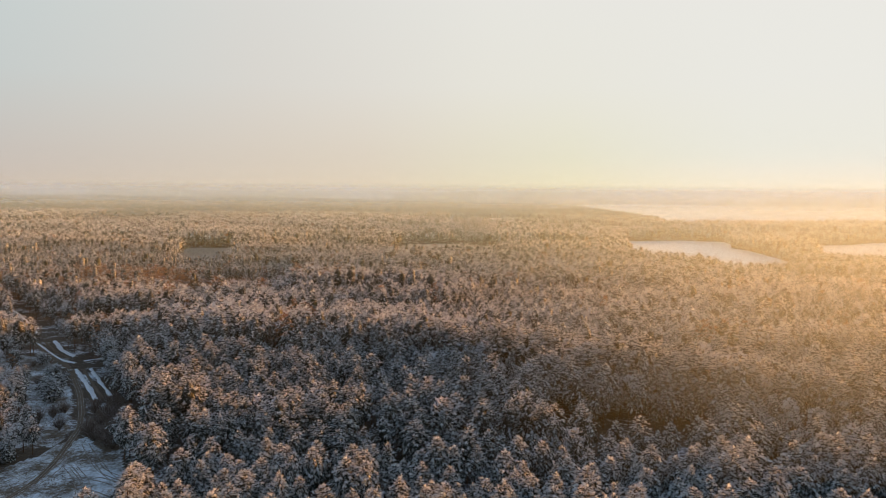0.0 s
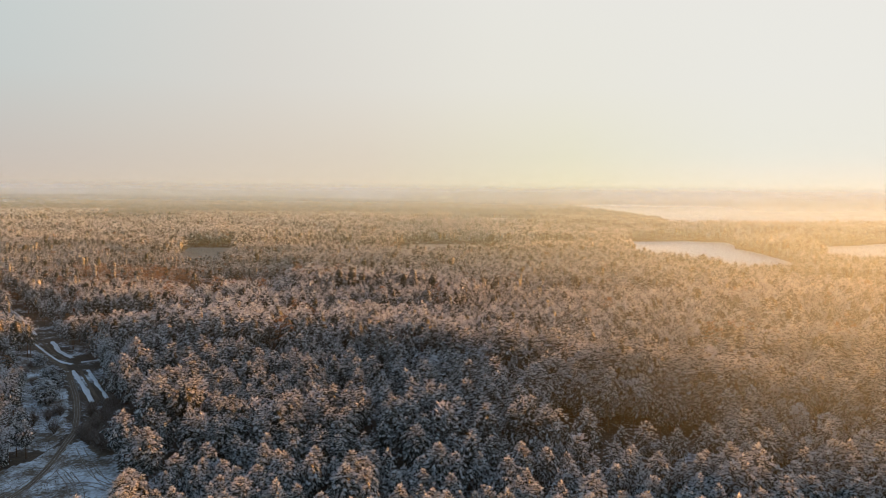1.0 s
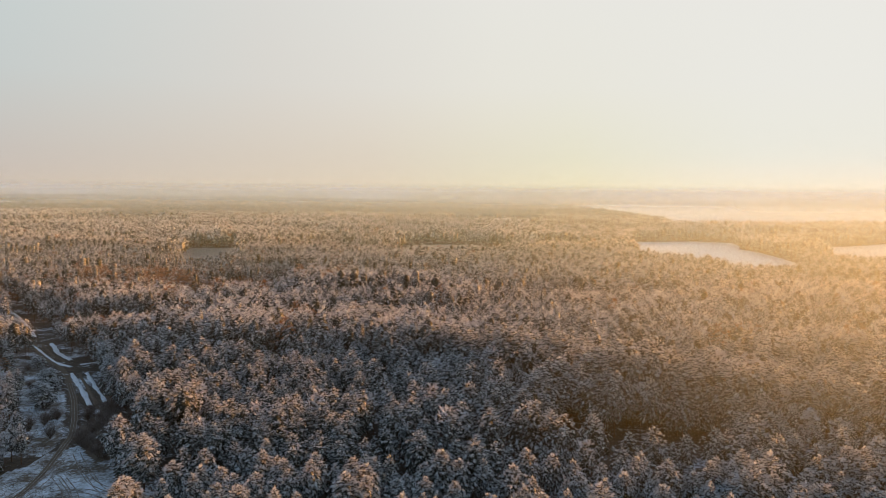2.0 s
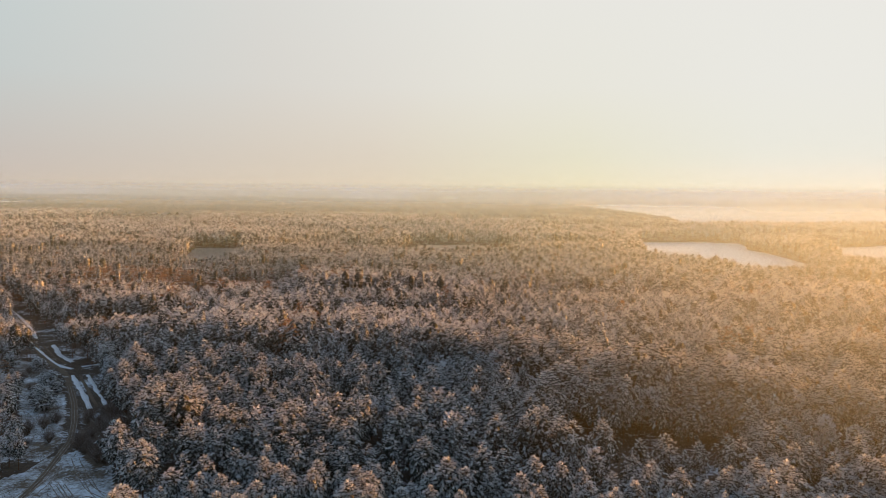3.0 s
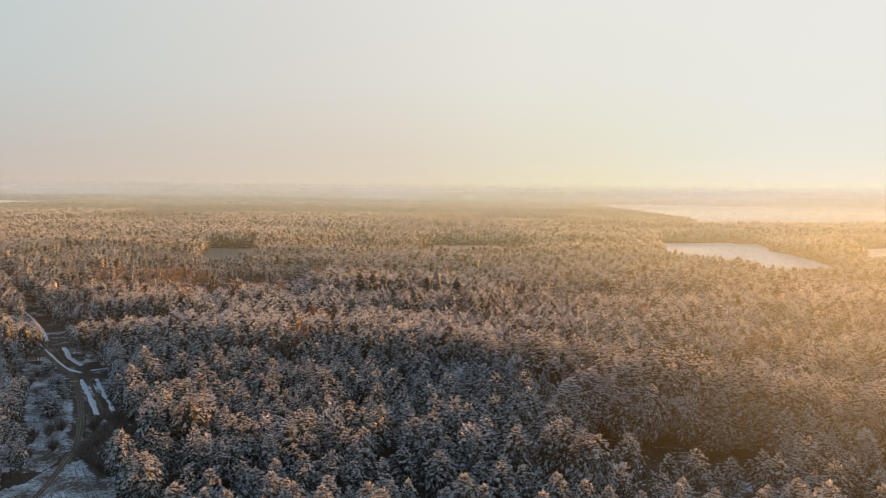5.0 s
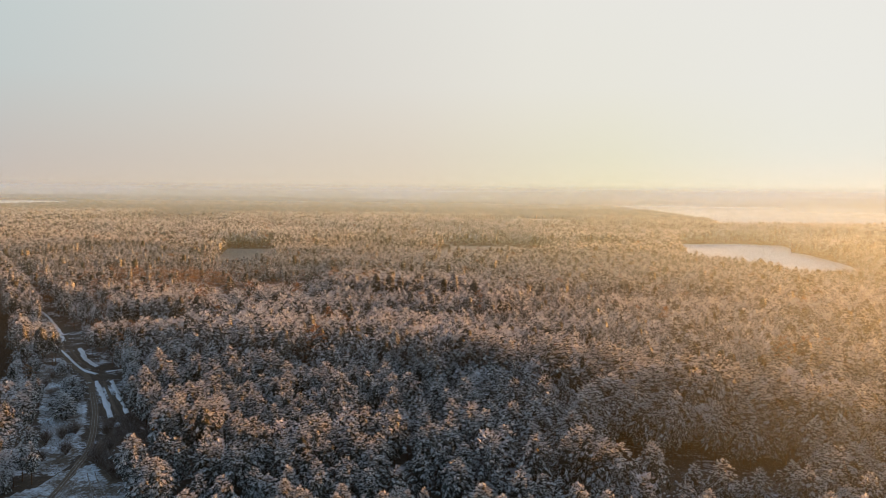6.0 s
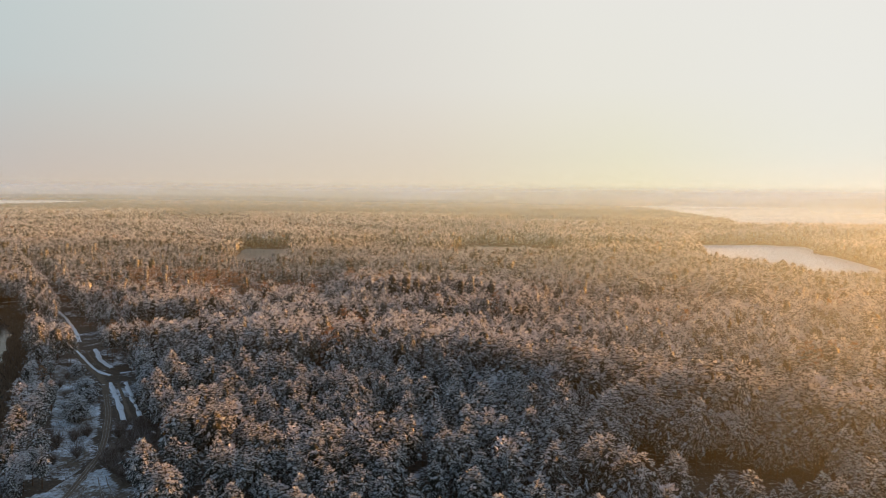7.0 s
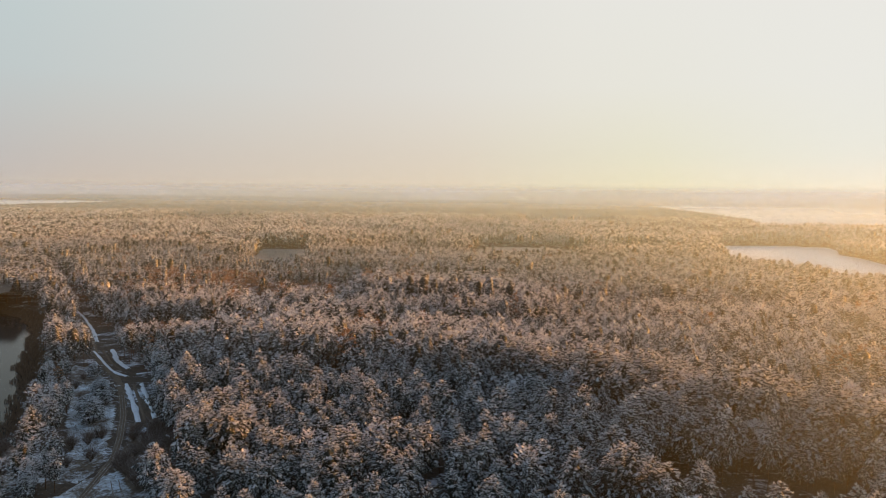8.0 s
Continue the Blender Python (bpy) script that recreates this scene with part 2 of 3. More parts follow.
def inside(px, py, poly):
    hit = np.zeros(np.shape(px), bool)
    for (x0, y0), (x1, y1) in zip(poly, np.roll(poly, -1, 0)):
        cross = (y0 > py) != (y1 > py)
        hit ^= cross & (px < (x1 - x0) * (py - y0) / (y1 - y0 + 1e-12) + x0)
    return hit


def away(px, py, line, closed=False):
    """Distance to a line of points."""
    best = np.full(np.shape(px), 1e9)
    ends = np.roll(line, -1, 0) if closed else line[1:]
    for (x0, y0), (x1, y1) in zip(line, ends):
        dx, dy = x1 - x0, y1 - y0
        k = np.clip(((px - x0) * dx + (py - y0) * dy) / (dx * dx + dy * dy), 0, 1)
        best = np.minimum(best, np.hypot(px - x0 - k * dx, py - y0 - k * dy))
    return best


def waves(px, py, size, seed=0.0):
    """Smooth unevenness between about -1 and 1."""
    u, v = px / size, py / size
    return (np.sin(u * 1.3 + v * 0.7 + seed) + np.sin(-u * 0.8 + v * 1.7 + seed * 2.1) + np.sin(u * 2.3 - v * 1.1 + seed * 3.7) * 0.6 + np.sin(u * 0.4 + v * 3.1 + seed * 1.3) * 0.5) / 3.1


def step(a, b, v):
    k = np.clip((v - a) / (b - a), 0, 1)
    return k * k * (3 - 2 * k)


def land(px, py):
    """The height of the ground."""
    r = np.hypot(px, py)
    z = step(2400, 4950, r) * 42 + waves(px, py, 60, 2.0) * 0.5 * step(0, 60, away(px, py, ROAD))
    z = np.where(inside(px, py, LAKES[2]), -1.5, z)
    for lake in LAKES[4:]:
        c = lake.mean(0)
        z = np.where(inside(px, py, lake), step(2400, 4950, np.hypot(*c)) * 42 - 1.5, z)
    d = away(px, py, POND, True)
    into = inside(px, py, POND)
    near = r < 700
    z = np.where(near & into, -0.9 - np.minimum(d, 8) * 0.2, z)
    z = np.where(near & ~into & (d < 14), z * step(0, 14, d) - 0.9 * (1 - step(0, 14, d)), z)
    return z


# the edge of the tall stand, and the back edge of the front stand: x, y
CREST = np.array([(-400, 300), (-150, 252), (-115, 244), (-57, 236), (-7, 232), (18, 208), (40, 190), (58, 182), (110, 158), (220, 105), (500, 40)], float)
FRONT = np.array([(-400, 170), (-68, 160), (-20, 158), (16, 152), (45, 148), (120, 105), (400, 20)], float)
# bumps of stand height: x, y, reach x, reach y, metres
STANDS = [(-178, 292, 28, 45, -6.5), (-48, 133, 16, 10, -2.0), (44, 143, 18, 8, -3.5), (40, 187, 26, 9, 2.2), (-150, 285, 30, 25, -2.0), (-240, 620, 60, 60, 2.0), (-60, 690, 110, 62, -8.0), (120, 330, 90, 60, 1.5), (-135, 215, 22, 50, -5.0), (-104, 160, 12, 20, -5.0)]
# forest blocks placed to fit the camera's view: x from, to, y from, to, metres taller or lower
BLOCKS = [(-172, -100, 262, 300, -3.5), (-165, -103, 303, 335, 3.5), (-150, -86, 352, 450, -7.0), (-84, -8, 353, 395, 3.5), (-84, -8, 330, 352, -3.0), (-40, 4, 312, 330, 2.5), (-60, 40, 288, 311, -2.0),
          (-275, -150, 746, 800, 3.5), (-175, -100, 575, 620, 4.0), (330, 720, 940, 1230, 5.5), (-70, 230, 1340, 1495, -9.0), (62, 125, 212, 226, -4.0), (110, 190, 262, 276, -3.5), (20, 75, 246, 258, -3.0), (150, 230, 200, 213, -3.5)]
cell_rng = np.random.default_rng(91)
CELLS = np.column_stack([cell_rng.uniform(-900, 900, 420), cell_rng.uniform(262, 1100, 420), cell_rng.choice([-4.5, -2.0, -0.5, 0.5, 1.0, 2.0], 420)])


def compartment(px, py):
    """The step in height of the forest compartment that a place belongs to; wide blocks, cut across the view."""
    best, step_of = np.full(np.shape(px), 1e12), np.zeros(np.shape(px))
    for cx, cy, dh in CELLS:
        d = ((px - cx) * 0.7) ** 2 + ((py - cy) * 1.2) ** 2
        near_by = d < best
        best, step_of = np.where(near_by, d, best), np.where(near_by, dh, step_of)
    return step_of * step(262, 300, py)


def stand(px, py):
    """The height of the trees."""
    h = compartment(px + 6 * waves(px, py, 9, 2.0), py + 4 * waves(px, py, 8, 5.0)) + 15.2 + waves(px, py, 24, 1.0) * 1.0 + waves(px, py, 11, 6.0) * 0.7
    back = py - np.interp(px, CREST[:, 0], CREST[:, 1]) + 5 * waves(px, py, 14, 3.0)
    fore = py - np.interp(px, FRONT[:, 0], FRONT[:, 1]) + 3 * waves(px, py, 10, 8.0)
    h = h + 3.0 * step(-5, 4, back) * (1 - step(14, 45, back)) - 2.6 * step(-2, 12, fore) * (1 - step(-4, 3, back)) - 3.3 * (1 - step(-4, 2, fore))
    for cx, cy, rx, ry, dh in STANDS:
        h = h + dh * np.exp(-((px - cx) / rx) ** 2 - ((py - cy) / ry) ** 2)
    ux = px + 7 * waves(px, py, 13, 7.0) + 4 * waves(px, py, 5, 2.0)
    for x0, x1, y0, y1, dh in BLOCKS:
        h = h + dh * step(x0 - 6, x0 + 6, ux) * (1 - step(x1 - 6, x1 + 6, ux)) * ( (py > y0 + 3 * waves(px, py, 12, 3.0)) & (py < y1))
    return np.clip(h, 3.5, 21)


def wooded(px, py):
    """Where trees stand."""
    ok = (away(px, py, ROAD) > 3.6) & ~inside(px, py, MEADOW) & ~inside(px, py, OPEN) & ~inside(px, py, SCRUB)
    ok &= ~inside(px, py, BANK) & ~inside(px, py, FIELD) & ~inside(px, py, GLADE) & ~inside(px, py, WEST)
    for lake in LAKES:
        ok &= ~inside(px, py, lake)
    ok &= away(px, py, ROAD[4:12] + np.array((4.0, 3.0))) > 3.0
    ok &= ((px - 40) / 19) ** 2 + ((py - 165) / 12) ** 2 > 1
    ok &= ~((np.abs(px + 36 + (py - 400) * 0.02) < 4) & (py > 560) & (py < 800))
    return ok


# ---- meshes ----


def mesh_of(name, verts, faces, mats, slots=None, smooth=False):
    """A mesh from arrays: verts (n, 3); faces (m, 3) or (m, 4)."""
    me = bpy.data.meshes.new(name)
    verts, faces = np.asarray(verts, np.float32), np.asarray(faces, np.int32)
    k = faces.shape[1]
    me.vertices.add(len(verts))
    me.vertices.foreach_set("co", verts.ravel())
    me.loops.add(faces.size)
    me.loops.foreach_set("vertex_index", faces.ravel())
    me.polygons.add(len(faces))
    me.polygons.foreach_set("loop_start", np.arange(0, faces.size, k, dtype=np.int32))
    if slots is not None:
        me.polygons.foreach_set("material_index", np.asarray(slots, np.int32))
    if smooth:
        me.polygons.foreach_set("use_smooth", np.ones(len(faces), bool))
    for m in mats:
        me.materials.append(m)
    me.update(calc_edges=True)
    return me


def lattice(xs, ys, height):
    gx, gy = np.meshgrid(xs, ys)
    v = np.stack([gx, gy, height(gx, gy)], -1).reshape(-1, 3)
    i = np.arange(len(ys) - 1)[:, None] * len(xs) + np.arange(len(xs) - 1)[None]
    f = np.stack([i, i + 1, i + 1 + len(xs), i + len(xs)], -1).reshape(-1, 4)
    return v, f


def lake_object(name, poly, mat, height, label, category):
    bm = bmesh.new()
    ring = [bm.verts.new((x, y, height)) for x, y in poly]
    bm.faces.new(ring)
    bmesh.ops.triangulate(bm, faces=bm.faces[:])
    me = bpy.data.meshes.new(name)
    bm.to_mesh(me)
    bm.free()
    me.materials.append(mat)
    return tagged(new(name, me), label, category, kind="structure")


def rounded(poly, times=2):
    """Corner cutting, for soft shorelines."""
    for _ in range(times):
        nxt = np.roll(poly, -1, 0)
        poly = np.stack([poly * 0.75 + nxt * 0.25, poly * 0.25 + nxt * 0.75], 1).reshape(-1, 2)
    return poly


def ribbon(line, half, lift, wobble=0.0, seed=0):
    """A strip along a line, lying on the ground."""
    pts = []
    for (a, b) in zip(line[:-1], line[1:]):
        n = max(2, int(np.hypot(*(b - a)) / 1.2))
        pts += [a + (b - a) * k / n for k in range(n)]
    pts = np.array(pts + [line[-1]])
    for _ in range(6):
        pts[1:-1] = (pts[:-2] + 2 * pts[1:-1] + pts[2:]) / 4
    t = np.gradient(pts, axis=0)
    t /= np.linalg.norm(t, axis=1)[:, None]
    side = np.stack([-t[:, 1], t[:, 0]], 1)
    r = np.random.default_rng(seed)
    cols = []
    for k in (-1, -0.5, 0, 0.5, 1):
        w = half * k * np.ones(len(pts))
        if abs(k) == 1:
            w = w + k * wobble * np.convolve(r.normal(size=len(pts)), np.ones(3) / 3, "same")
        p = pts + side * w[:, None]
        cols.append(np.column_stack([p, land(p[:, 0], p[:, 1]) + lift * (1.0 if abs(k) < 1 else -0.4)]))
    v = np.stack(cols, 1).reshape(-1, 3)
    i = np.arange(len(pts) - 1)[:, None] * 5 + np.arange(4)[None]
    f = np.stack([i, i + 5, i + 6, i + 1], -1).reshape(-1, 4)
    return v, f


# the ground, finer round the track and the pond
gx = np.unique(np.concatenate([-np.geomspace(280, 14000, 50), np.arange(-280, -50, 2.0), np.arange(-50, 300, 8.0), np.geomspace(300, 14000, 50)]))
gy = np.unique(np.concatenate([-np.geomspace(20, 14000, 40), np.arange(-20, 100, 10.0), np.arange(100, 360, 2.0), np.geomspace(360, 14000, 70)]))
gv, gf = lattice(gx, gy, land)
tagged(new("ground", mesh_of("ground", gv, gf, [M_GROUND], smooth=True)), "frozen forest floor with patches of snow and litter", "ground", kind="structure")

for nth, lake in enumerate(LAKES):
    c = lake.mean(0)
    lake_object("water", rounded(lake, 1 if nth != 0 else 0), M_ICE, float(land(*c)) + 0.8 + (nth > 3) * 1.5, "frozen lake covered by pale snow and ice", "lake")
lake_object("water", rounded(POND, 1), M_WATER, -0.75, "dark open pond water, still and reflecting the sky", "pond")


def sheet(name, poly, mat, lift, label, category, cell=0.8, ragged=1.2):
    """Open ground: a sheet with a ragged outline that lies on the land."""
    lo, hi = poly.min(0) - 2, poly.max(0) + 2
    v, f = lattice(np.arange(lo[0], hi[0], cell), np.arange(lo[1], hi[1], cell), lambda a, b: land(a, b) + lift)
    mid = v[f].mean(1)
    wob = ragged * waves(mid[:, 0], mid[:, 1], 2.6, 3.0)
    keep = inside(mid[:, 0] + wob, mid[:, 1] - wob, poly)
    f = f[keep]
    used, back = np.unique(f, return_inverse=True)
    v = v[used]
    v[:, 2] += 0.06 * waves(v[:, 0], v[:, 1], 1.1, 5.0)
    return tagged(new(name, mesh_of(name, v, back.reshape(-1, 4), [mat], smooth=True)), label, category, kind="structure")


sheet("reed_field", FIELD, M_PALE, 0.3, "flat pale clearing of frosted grass", "meadow", 3.0, 9.0)
sheet("reed_field", GLADE, M_PALE, 0.3, "pale frosted clearing in the middle of the forest", "meadow", 3.0, 9.0)
sheet("meadow", MEADOW, M_OPEN, 0.10, "small snow-covered meadow beside the dirt track", "meadow")
sheet("clearing", OPEN, M_OPEN, 0.10, "open snowy clearing crossed by tyre ruts", "clearing")
rv, rf = ribbon(ROAD, 1.15, 0.22, 0.45, 1)
tagged(new("road", mesh_of("road", rv, rf, [M_DIRT], smooth=True)), "narrow brown dirt track winding between the pines", "track", kind="structure")

# ---- trees ----


def dome(k):
    """The outline of a pine's crown: its radius from the tip (0) down to the lowest boughs (1)."""
    return np.sin(np.clip(k / 0.66, 0, 1) * np.pi / 2) ** 0.72 * (1 - 0.42 * np.clip((k - 0.68) / 0.32, 0, 1))


def core_arrays(r, height, radius, base, sides, rings):
    """An added dark dome inside a crown, uneven and open below, that blocks light to deepen gaps."""
    k = np.linspace(0.30, 0.90, rings)
    a = np.arange(sides) * 2 * np.pi / sides
    rad = radius * 0.42 * dome(k)[:, None] * (1 + 0.28 * r.normal(size=(rings, sides)).clip(-1, 1))
    z = height * (1 - k * (1 - base))[:, None] - 0.035 * height + 0 * a
    v = np.stack([rad * np.cos(a), rad * np.sin(a), z], -1).reshape(-1, 3)
    v = np.concatenate([v, [(0, 0, height * 0.86)]])
    i = np.arange(rings - 1)[:, None] * sides + np.arange(sides)[None]
    j = np.arange(rings - 1)[:, None] * sides + (np.arange(sides)[None] + 1) % sides
    f = np.concatenate([np.stack([i, i + sides, j], -1).reshape(-1, 3), np.stack([j, i + sides, j + sides], -1).reshape(-1, 3)])
    n = np.arange(sides)
    return v, np.concatenate([f, np.stack([np.full(sides, len(v) - 1), n, (n + 1) % sides], 1)])


def paws(r, c, w, length, fingers, spread, slim, droop):
    """Bough ends: fingers of twigs that fan out from one root, folded like a roof. c, w, length: one row a bough end.
    Returns the corners (n, fingers, 4, 3): root, one side, tip, other side."""
    n = len(c)
    side = np.cross(w, (0, 0, 1.0))
    side /= np.linalg.norm(side, axis=1)[:, None] + 1e-9
    turn = (np.linspace(-1, 1, fingers) if fingers > 1 else np.zeros(1)) * spread
    turn = turn[None] + r.normal(size=(n, fingers)) * 0.18
    way = w[:, None] * np.cos(turn)[..., None] + side[:, None] * np.sin(turn)[..., None]
    way = way + r.normal(size=way.shape) * 0.13
    way /= np.linalg.norm(way, axis=2)[..., None]
    across = np.cross(way, (0, 0, 1.0))
    across /= np.linalg.norm(across, axis=2)[..., None] + 1e-9
    L = (length[:, None] * (1 - 0.22 * np.abs(turn) / max(spread, 0.1)) * (0.8 + 0.4 * r.random((n, fingers))))[..., None]
    root = (c - w * length[:, None] * 0.4)[:, None] + 0 * way
    down = np.array((0, 0, 1.0))
    middle = root + way * L * 0.58 - down * L * 0.06
    tip = root + way * L - down * L * droop * (0.7 + 0.6 * r.random((n, fingers, 1)))
    return np.stack([root + down * L * 0.05, middle + across * L * slim - down * L * 0.1, tip, middle - across * L * slim - down * L * 0.1], 2)


def folded(corners):
    """Two faces a finger, with the fold along it."""
    v = corners.reshape(-1, 3)
    f = (np.arange(len(v) // 4)[:, None, None] * 4 + np.array([(0, 2, 1), (0, 3, 2)])[None]).reshape(-1, 3)
    return v, f


def joined(pieces):
    """Joins (verts, faces, slot) pieces."""
    vs, fs, ss, base = [], [], [], 0
    for v, f, slot in pieces:
        vs.append(v)
        fs.append(f + base)
        ss.append(np.broadcast_to(slot, len(f)))
        base += len(v)
    return np.concatenate(vs), np.concatenate(fs), np.concatenate(ss)


def pine_crown(r, height, radius, ends, size, fingers, under, core, base=0.36, bare=0.95):
    """A pine's crown as (verts, faces, slot): needles are slot 0, the snow lying on them slot 1. ends: how many bough ends;
    under: how many fingers of bare needles show below the snow of each."""
    i = np.arange(ends)
    k = ((i + 0.4) / ends) ** 0.95
    a = i * 2.39996 + r.normal(size=ends) * 0.25
    f1, f2, f3 = r.random(3) * 6.283
    lump = 1 + 0.22 * np.sin(a * 3 + k * 8 + f1) + 0.17 * np.sin(a * 5 - k * 17 + f2) + 0.10 * np.sin(k * 34 + a + f3)
    out = radius * dome(k) * lump * (0.78 + 0.32 * r.random(ends))
    z = height * (1 - k * (1 - base)) - size * 0.2 + r.normal(size=ends) * size * 0.25
    c = np.stack([np.cos(a) * out, np.sin(a) * out, z], 1)
    rise = np.radians(np.interp(k, [0, 0.08, 0.3, 0.6, 1], [66, 40, -4, -38, -55])) + r.normal(size=ends) * 0.28
    w = np.stack([np.cos(a) * np.cos(rise), np.sin(a) * np.cos(rise), np.sin(rise)], 1) + r.normal(size=(ends, 3)) * 0.14
    w /= np.linalg.norm(w, axis=1)[:, None]
    length = size * (0.72 + 0.56 * r.random(ends)) * (0.72 + 0.42 * k)
    top = paws(r, c, w, length, fingers, 0.95, {1: 0.36, 2: 0.28, 3: 0.23}.get(fingers, 0.18), 0.16)
    sv, sf = folded(top)
    # snow cover; its white also thins downwards, painting in lit tops and shaded flanks
    laden = r.random((ends, fingers)) < (1.22 - bare * k)[:, None]
    pieces = [(sv, sf, np.repeat(laden.ravel().astype(int), 2))]
    if under:
        below = paws(r, c - np.array((0, 0, 0.2)) * size - 0.12 * size * np.stack([np.cos(a), np.sin(a), 0 * a], 1), w, length * 1.16, under, 0.95, 0.22 if under > 1 else 0.42, 0.3)
        pieces.append((*folded(below), 0))
    cv, cf = core_arrays(r, height, radius, base, *core)
    return joined(pieces + [(cv, cf, 0)])


def broad_crown(r, height, radius, ends, size, fingers, base=0.28):
    """The fine upright twigs of a leafless or dry-leaved crown, in one slot."""
    a, k = r.random(ends) * 6.283, r.random(ends) ** 0.75
    lump = 1 + 0.2 * np.sin(a * 3 + r.random() * 6) + 0.15 * np.sin(a * 4 - k * 11)
    out = radius * lump * np.sqrt(np.clip(1 - (2 * k - 0.85) ** 2 * 0.9, 0.04, 1)) * (0.45 + 0.6 * r.random(ends))
    c = np.stack([np.cos(a) * out, np.sin(a) * out, height * (base + (0.96 - base) * k)], 1)
    w = np.stack([np.cos(a) * 0.75, np.sin(a) * 0.75, 0.35 + 0.6 * k], 1) + r.normal(size=(ends, 3)) * 0.28
    w /= np.linalg.norm(w, axis=1)[:, None]
    return (*folded(paws(r, c, w, size * (0.65 + 0.7 * r.random(ends)), fingers, 0.8, 0.16, 0.12)), 0)


def trunk_arrays(r, height, foot, sides=6, rings=5, lean=0.25):
    zs = np.linspace(-0.3, height * 0.94, rings)
    bend = np.cumsum(r.normal(size=(rings, 2)) * lean * 0.5, 0) * (np.arange(rings)[:, None] > 0)
    bend *= 0.4
    a = np.arange(sides) * 2 * np.pi / sides
    rad = foot * (1 - 0.85 * np.linspace(0, 1, rings))
    v = np.stack([bend[:, None, 0] + rad[:, None] * np.cos(a), bend[:, None, 1] + rad[:, None] * np.sin(a), zs[:, None] + 0 * a], -1).reshape(-1, 3)
    i = np.arange(rings - 1)[:, None] * sides + np.arange(sides)[None]
    j = np.arange(rings - 1)[:, None] * sides + (np.arange(sides)[None] + 1) % sides
    return v, np.stack([i, j, j + sides, i + sides], -1).reshape(-1, 4)


def limb_arrays(r, height, radius, n, base=0.36, sides=3):
    """Bare limbs from the trunk outwards."""
    vs, fs = [], []
    for k in range(n):
        z = height * (base - 0.1 + (0.9 - base) * k / n)
        a = r.random() * 6.283
        d = np.array((math.cos(a), math.sin(a), 0.25))
        e = np.array((-d[1], d[0], 0))
        start, end = np.array((0, 0, z)), np.array((0, 0, z)) + d * radius * (0.9 - 0.6 * k / n)
        th = 0.05
        vs.append([start + e * th, start - e * th, start + np.array((0, 0, th)), end])
        fs.append(np.array([(0, 1, 3), (1, 2, 3), (2, 0, 3)]) + 4 * k)
    return np.concatenate(vs), np.concatenate(fs)


def trunk_mesh(r, height, foot, radius, limbs):
    """Trunk and limbs in one piece of bark."""
    v, f = trunk_arrays(r, height, foot)
    v2, f2 = limb_arrays(r, height, radius, limbs)
    tri = np.concatenate([f[:, :3], f[:, [0, 2, 3]], f2 + len(v)])
    return mesh_of("trunk", np.concatenate([v, v2]), tri, [M_BARK])


def part(name, me, parent, label=""):
    ob = new(name, me)
    ob.parent = parent
    return tagged(ob, label)


def pine_tree(seed, height, radius):
    """One pine: trunk, limbs, crown of bough ends, and the snow lying on them."""
    r = np.random.default_rng(seed)
    tree = new("pine_tree")
    part("trunk", trunk_mesh(r, height, 0.11 + height * 0.007, radius, 14), tree)
    v, f, slot = pine_crown(r, height, radius, 190, 0.90, 5, 2, (7, 5))
    part("crown", mesh_of("crown", v, f[slot == 0], [M_NEEDLES]), tree)
    part("snow", mesh_of("snow", v, f[slot == 1], [M_SNOW]), tree, "fresh snow lying on the branches")
    return tagged(tree, "snow-laden green pine in a dense winter forest", "tree", "pines of the near stand")


def crown_kit(seed, kind, detail):
    """Arrays of one far tree, one metre of height to the unit, for the joined woods. Slots: needles or twigs, snow, bark."""
    r = np.random.default_rng(seed)
    radius = 0.17 + 0.055 * r.random()
    ends, size, fingers, under, core = {"close": (135, 0.066, 4, 1, (5, 3)), "mid": (84, 0.074, 3, 0, (4, 3)), "far": (36, 0.105, 2, 0, (4, 2)), "last": (16, 0.165, 1, 0, (4, 2))}[detail]
    if kind == "pine":
        crown = pine_crown(r, 1.0, radius * {"close": 1.0, "mid": 1.1}.get(detail, 1.42), ends, size, fingers, under, core, bare={"close": 1.1, "mid": 1.55}.get(detail, 1.5))
    else:
        crown = broad_crown(r, 1.0, radius * 1.2, int(ends * 0.9), size * 1.1, fingers)
    t = 0.011
    tv = np.array([(t, 0, -0.02), (-t * 0.5, t * 0.87, -0.02), (-t * 0.5, -t * 0.87, -0.02), (0, 0, 0.7)])
    return joined([crown, (tv, np.array([(0, 1, 3), (1, 2, 3), (2, 0, 3)]), 2)])


